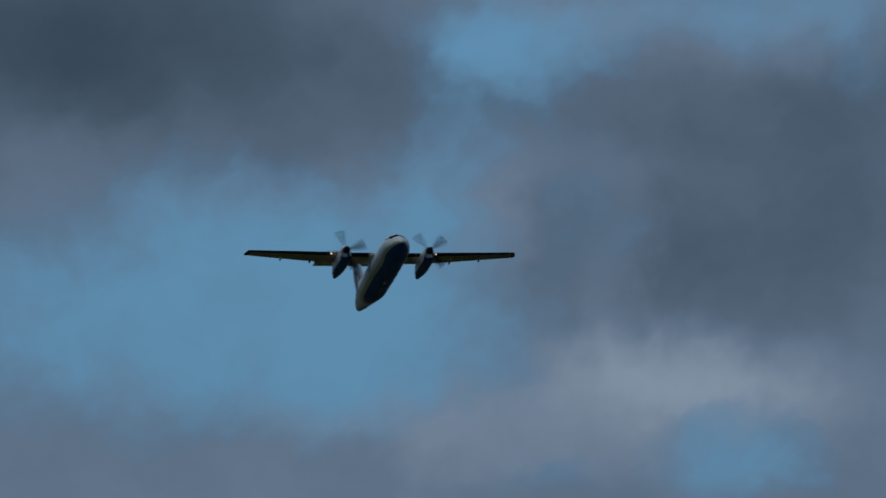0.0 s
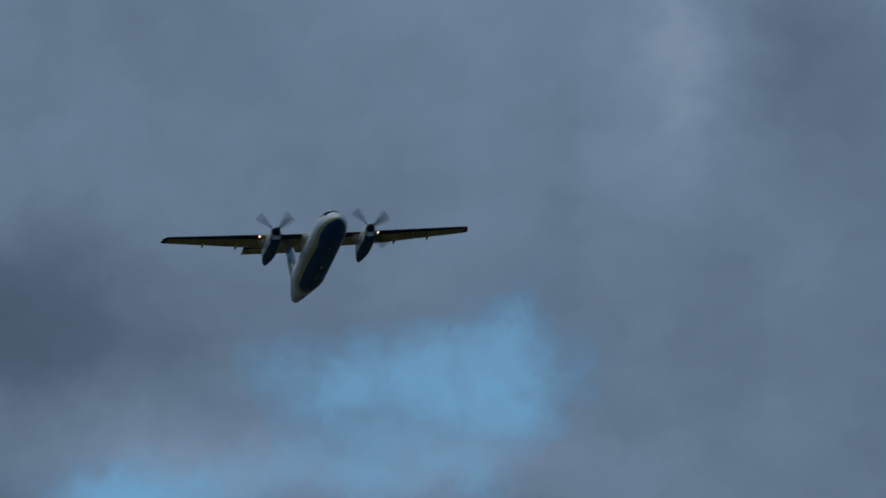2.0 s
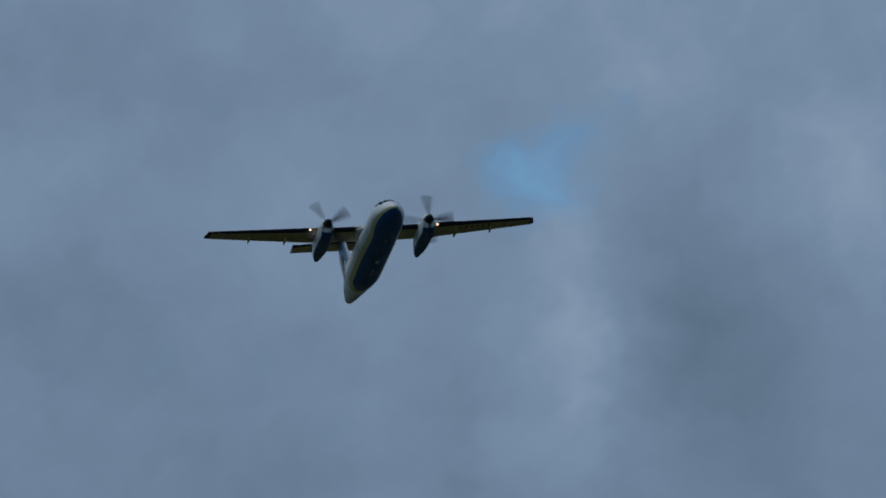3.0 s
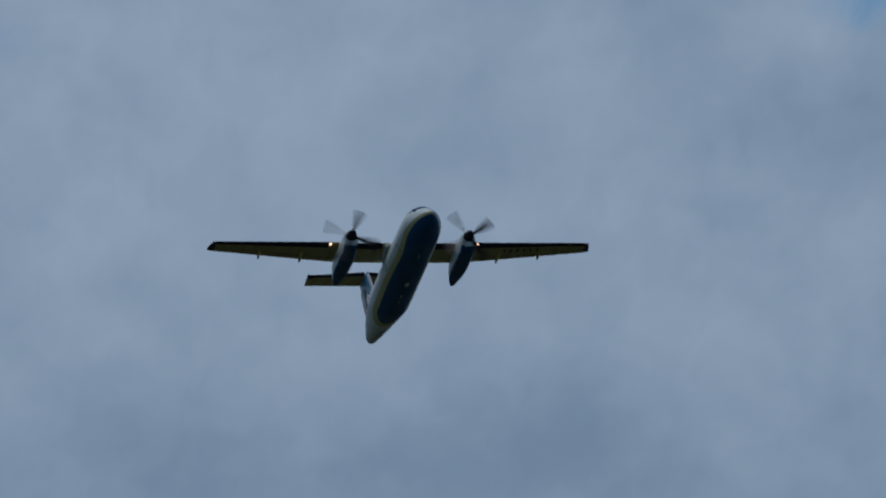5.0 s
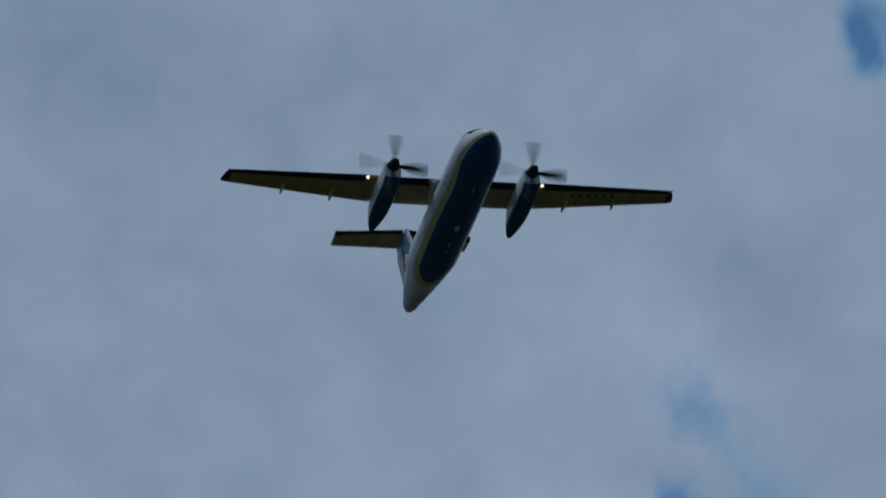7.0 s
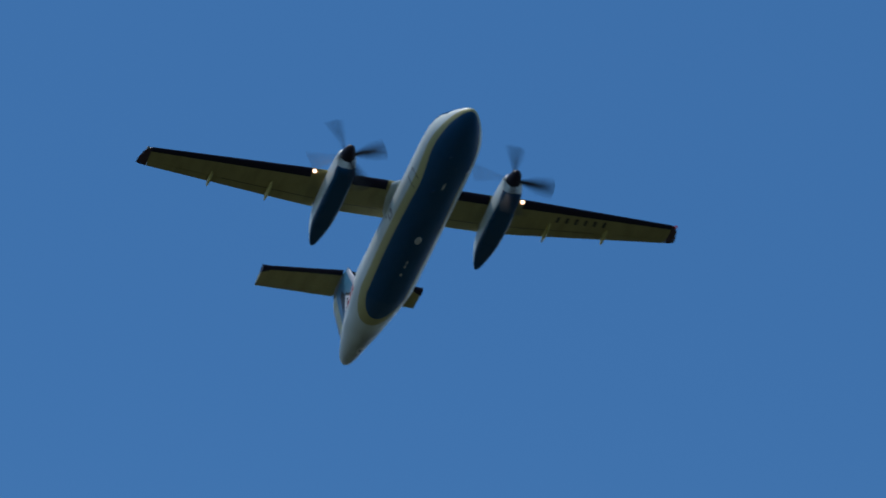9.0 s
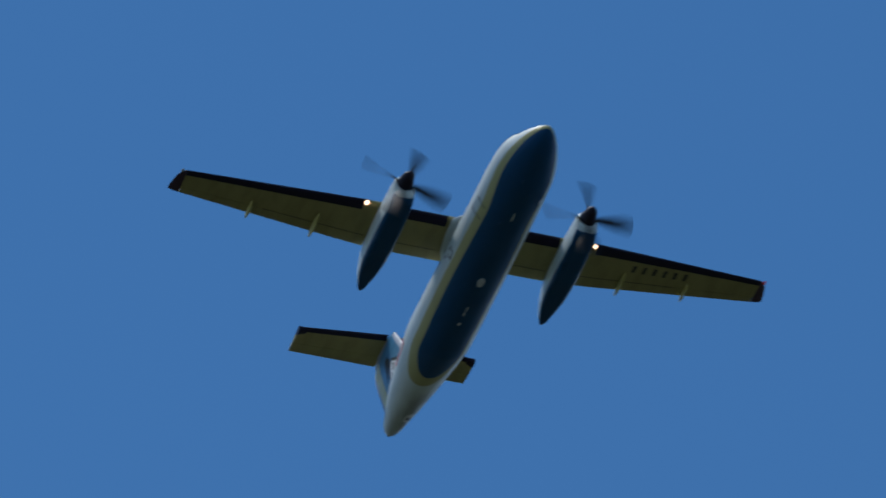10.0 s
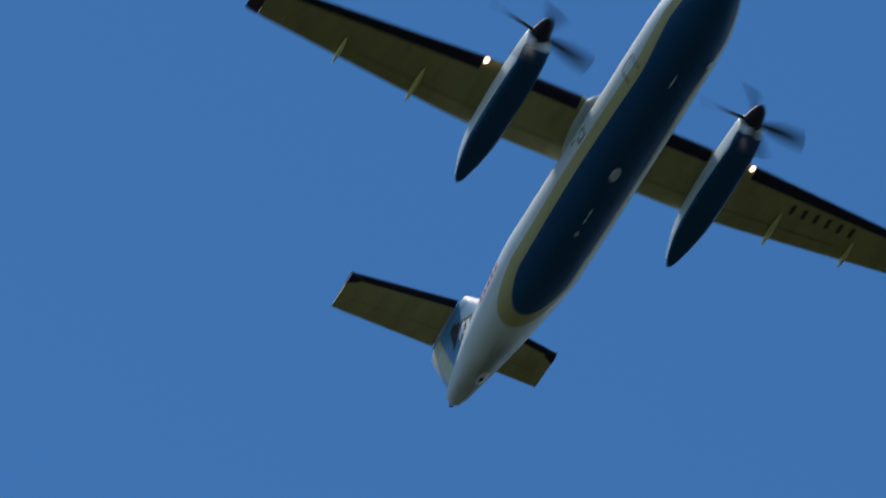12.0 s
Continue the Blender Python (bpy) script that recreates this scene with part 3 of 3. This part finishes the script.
def build_tail(parent):
    def fin_edge(z):
        """Leading y and trailing y of fin with rudder at a height."""
        return -17.3 - (z - 1.0) * 0.735, -21.3 - (min(z, 3.95) - 0.8) * 0.45 + max(0.0, z - 3.95) * 0.35

    def sections(z0, z1, k=4):
        out = []
        for i in range(k + 1):
            z = z0 + (z1 - z0) * i / k
            a, b = fin_edge(z)
            out.append(((0, a, z), a - b, 0.105))
        return out

    fin = part("fin", slab(sections(0.55, 4.56, 9), 0.0, 0.775, (1, 0, 0), 1.0, 12), M_FIN, parent, "sea-blue tail fin with a yellow slanting band")
    part("rudder", slab(sections(0.75, 4.5, 9), 0.78, 1.0, (1, 0, 0), 1.0, 8), M_FIN, fin, "pale grey-blue rudder with a yellow edge")
    dorsal = loft([(-13.6, 0, 1.30, 0.02, 0.03), (-15.0, 0, 1.36, 0.06, 0.16), (-16.5, 0, 1.42, 0.10, 0.38), (-17.6, 0, 1.50, 0.13, 0.60), (-18.4, 0, 1.5, 0.12, 0.6)], 20)
    part("dorsal_fin", dorsal, M_FIN, fin)
    part("fin_boot", slab(sections(1.7, 4.45, 5), 0.0, 0.075, (1, 0, 0), 1.0, 5, inset=-0.005), M_FINBOOT, fin)
    part("bullet_fairing", loft([(-19.85, 0, 4.50, 0.02, 0.02), (-20.1, 0, 4.50, 0.10, 0.11), (-20.8, 0, 4.50, 0.17, 0.17), (-21.8, 0, 4.50, 0.17, 0.15), (-22.5, 0, 4.50, 0.06, 0.05)], 18), M_RUDDER, fin)
    # painted picture on each face, as plain shapes
    for side in (-1, 1):
        def on_fin(y, z):
            a, b = fin_edge(z)
            c = min(0.99, max(0.01, (a - y) / (a - b)))
            return (side * (half_thickness(c, 0.105) * (a - b) + 0.004), y, z)
        def shape(name_material, cy, cz, ry, rz, lobes, depth, thick):
            pts = [(cy + ry * math.cos(t) * (1 + depth * math.sin(lobes * t)), cz + rz * math.sin(t) * (1 + depth * math.cos(lobes * t))) for t in np.linspace(0, 2 * math.pi, 28, endpoint=False)]
            part("marking_shape", outline(pts, on_fin, (side, 0, 0), thick), name_material, fin, "", False)

        shape(M_DARK, -20.52, 2.95, 0.30, 0.62, 3, 0.28, 0.004)
        shape(M_DARK, -20.75, 3.45, 0.16, 0.22, 2, 0.2, 0.005)
        shape(M_DARK, -19.75, 2.30, 0.50, 0.70, 3, 0.22, 0.004)
        shape(M_BRIGHT, -19.78, 2.28, 0.40, 0.56, 3, 0.22, 0.008)
        shape(M_DARK, -19.68, 2.45, 0.09, 0.26, 2, 0.3, 0.011)
        shape(M_DARK, -19.95, 2.15, 0.07, 0.20, 2, 0.3, 0.011)
        shape(M_BRIGHT, -19.30, 1.85, 0.18, 0.36, 2, 0.2, 0.008)

    def stab_sections(x0, x1, side, k=3):
        out = []
        for i in range(k + 1):
            x = x0 + (x1 - x0) * i / k
            a = -20.33 - x * 0.140
            out.append(((side * x, a, 4.68), a + 22.56, 0.11))
        return out

    for side in (-1, 1):
        stab = part("tailplane", slab(stab_sections(0.1, 3.96, side), 0.126, 0.62, (0, 0, 1), 1.0), M_WING, parent, "yellow tailplane half with black leading edge")
        part("deicing_boot", slab(stab_sections(0.15, 3.96, side), 0.0, 0.125, (0, 0, 1), 1.0, inset=-0.006), M_BOOT, stab, "black rubber de-icing boot")
        part("elevator", slab(stab_sections(0.06, 3.96, side), 0.628, 1.0, (0, 0, 1), 1.0), M_WING, stab)
        horn = [((side * x, -20.90, 4.68), 0.40 + (x - 3.6) * 0.5, 0.26) for x in (3.6, 3.78, 3.97)]
        part("elevator_horn", slab(horn, 0.0, 0.95, (0, 0, 1), 1.0, inset=-0.05), M_BOOT, stab, "black horn balance")


def fuselage_at(y, table=[]):
    """Centre height and half sizes of the fuselage at y."""
    if not table:
        table.extend(smooth_stations(FUSELAGE, 110))
    for a, b in zip(table, table[1:]):
        if b[0] <= y <= a[0]:
            f = (y - a[0]) / (b[0] - a[0])
            return [a[i] + (b[i] - a[i]) * f for i in range(2, 5)]
    return list(table[-1][2:])


def on_skin(y, angle, out=0.004):
    """A point on the skin; the angle runs from straight down (0) to starboard (90) and up (180)."""
    zc, rx, rz = fuselage_at(y)
    a = radians(angle)
    return Vector(((rx + out) * math.sin(a), y, zc - (rz + out) * math.cos(a)))


def patch(y0, y1, a0, a1, out=0.004, thick=0.012, ny=4, na=4, round_off=0.0):
    """A thin curved plate on the fuselage skin."""
    bm = bmesh.new()
    grids = []
    for o in (out, out - thick):
        g = []
        for i in range(ny + 1):
            row = []
            for j in range(na + 1):
                s, t = i / ny * 2 - 1, j / na * 2 - 1
                if round_off:
                    s, t = s * (1 - round_off * t * t), t * (1 - round_off * s * s)
                row.append(bm.verts.new(on_skin((y0 + y1) / 2 + (y1 - y0) / 2 * s, (a0 + a1) / 2 + (a1 - a0) / 2 * t, o)))
            g.append(row)
        grids.append(g)
    for g in grids:
        for i in range(ny):
            for j in range(na):
                bm.faces.new((g[i][j], g[i + 1][j], g[i + 1][j + 1], g[i][j + 1]))
    rim = [(i, 0) for i in range(ny + 1)] + [(ny, j) for j in range(1, na + 1)] + [(i, na) for i in range(ny - 1, -1, -1)] + [(0, j) for j in range(na - 1, 0, -1)]
    for p, q in zip(rim, rim[1:] + rim[:1]):
        bm.faces.new((grids[0][p[0]][p[1]], grids[0][q[0]][q[1]], grids[1][q[0]][q[1]], grids[1][p[0]][p[1]]))
    return bm


def build_aircraft():
    plane = tagged(new("propeller_airliner"), "white twin-propeller airliner with blue belly, climbing with wheels up", "airplane")
    body = part("fuselage", loft(smooth_stations(FUSELAGE, 110), 64), M_FUSELAGE, plane, "white fuselage with yellow line and deep blue belly")
    part("wing_fairing", loft([(-7.3, 0, 1.22, 0.2, 0.06), (-7.9, 0, 1.22, 0.75, 0.22), (-8.6, 0, 1.24, 1.0, 0.36), (-10.2, 0, 1.24, 1.05, 0.36), (-11.4, 0, 1.2, 0.95, 0.28), (-12.8, 0, 1.16, 0.3, 0.1)], 32, 2.4), M_WHITE, body)
    part("wing_root_fillet", loft([(-7.7, 0, 1.02, 0.9, 0.05), (-8.0, 0, 1.06, 1.18, 0.16), (-8.3, 0, 1.08, 1.37, 0.22), (-9.4, 0, 1.06, 1.36, 0.24), (-10.4, 0, 1.05, 1.20, 0.20), (-11.0, 0, 1.02, 0.95, 0.14), (-11.7, 0, 1.0, 0.7, 0.05)], 40, 2.6), M_WHITE, body)
    for side in (-1, 1):
        for a0, a1, y0, y1 in ((152.5, 179.3, -2.12, -1.58), (133, 151, -2.3, -1.62), (124, 132, -2.8, -2.1)):
            part("cockpit_window", patch(y0, y1, side * a0, side * a1, 0.006), M_GLASS, body, "dark glass cockpit window")
        for i in range(11):
            y = -4.6 - 0.81 * i
            part("cabin_window", patch(y - 0.13, y + 0.13, side * 104, side * 117, 0.005, round_off=0.2), M_GLASS, body, "dark glass cabin window")
    # door outlines and marks on the starboard side
    for y in (-5.05, -5.75):
        part("door_seam", patch(y - 0.025, y + 0.025, 52, 80, 0.004), M_DARK, body)
    part("door_seam", patch(-5.75, -5.05, 79.5, 80.5, 0.004), M_DARK, body)
    for y, a, l, w in ((-8.55, 80, 0.03, 8), (-8.95, 77, 0.03, 7), (-8.75, 72, 0.2, 1.2), (-8.7, 87, 0.12, 1.2), (-9.3, 88, 0.05, 3)):
        part("marking_bar", patch(y - l, y + l, a - w, a + w, 0.004), M_DARK, body)
    for i in range(5):
        y = -15.2 - 0.36 * i
        part("marking_bar", patch(y - 0.11, y + 0.11, 83, 97, 0.004), M_RED, body)
    # belly fittings
    part("belly_light", patch(-5.0, -4.42, -1.6, 0.6, 0.012, 0.02, round_off=0.3), M_WHITE, body, "white oblong belly fitting")
    part("belly_dome", ball(-0.04, -8.97, -1.44, 0.15, 0.30, 0.06), M_GREY, body, "white belly dome")
    for y, w, l, a in ((-10.75, 0.05, 0.22, 0.5), (-11.1, 0.05, 0.2, 0.5), (-11.75, 0.10, 0.13, 2.0)):
        part("belly_fitting", ball(-0.02, y, -1.455, w * 0.7, l * 0.8, 0.03), M_GREY, body)
    for y, x in ((-2.6, 0.25), (-3.3, -0.2), (-5.2, 0.35)):
        zc, rx, rz = fuselage_at(y)
        part("belly_fitting", ball(x, y, zc - rz * math.sqrt(1 - (x / rx) ** 2), 0.05, 0.09, 0.03), plain_blue(), body)
    part("blade_aerial", box(-0.93, -3.75, -1.02, 0.02, 0.22, 0.28, Matrix.Rotation(radians(-46), 4, "Y"), 0.005), M_WHITE, body)
    part("outflow_rim", patch(-19.65, -18.95, -40, -8, 0.012, 0.02, round_off=0.22), M_BRIGHT, body)
    part("tail_outflow", patch(-19.58, -19.05, -36, -12, 0.024, 0.02, round_off=0.22), M_BRIGHT, body, "white oval tail fitting")
    part("outflow_port", patch(-19.46, -19.2, -27, -15, 0.034, 0.02, round_off=0.22), M_DARK, body)
    part("tail_light", ball(0, -21.11, -0.18, 0.085, 0.10, 0.085), M_DARK, body)
    for side in (-1, 1):
        build_wing(side, plane)
        build_nacelle(side, plane)
    build_tail(plane)
    return plane, build_propeller(1, plane), build_propeller(-1, plane)


aircraft, prop_starboard, prop_port = build_aircraft()


def propeller_rows(side, marks):
    """Blade angle frame by frame: about 46 degrees a frame, meeting the angles (0 to 90) marked at whole times."""
    rows, angle = [], marks[0][1]
    for (t0, a0), (t1, a1) in zip(marks, marks[1:]):
        steps = round((t1 - t0) * FPS)
        turn = 46.0 * steps
        turn += (a1 - (angle + turn) + 45) % 90 - 45
        for i in range(steps):
            rows.append((t0 + i / FPS, angle + turn * i / steps))
        angle += turn
    rows.append((marks[-1][0], angle))
    return [(t, Matrix.Translation((side * 4.0, -6.50, 1.0)) @ Matrix.Rotation(radians(a), 4, "Y")) for t, a in rows]


def motions():
    walk(aircraft, [(t, flight_pose(*v)) for t, *v in FLIGHT])
    walk(prop_starboard, propeller_rows(1, STARBOARD_BLADES))
    walk(prop_port, propeller_rows(-1, PORT_BLADES))


STARBOARD_BLADES = [(0, 18), (0.5, 28), (1, 32), (1.5, 45), (2, 44), (2.5, 42), (3, 30), (5, 67), (5.5, 58), (6, 65), (6.5, 62), (7, 82),
                    (9, 20), (9.5, 8), (10, 68), (10.5, 42), (11, 5), (11.5, 75), (12, 70)]
PORT_BLADES = [(0, 39), (0.5, 40), (1, 43), (1.5, 43), (2, 36), (2.5, 28), (3, 0), (5, 33), (5.5, 39), (6, 22), (6.5, 50), (7, 84),
               (9, 85), (9.5, 5), (10, 0), (10.5, 43), (11, 12), (11.5, 20), (12, 0)]
motions()
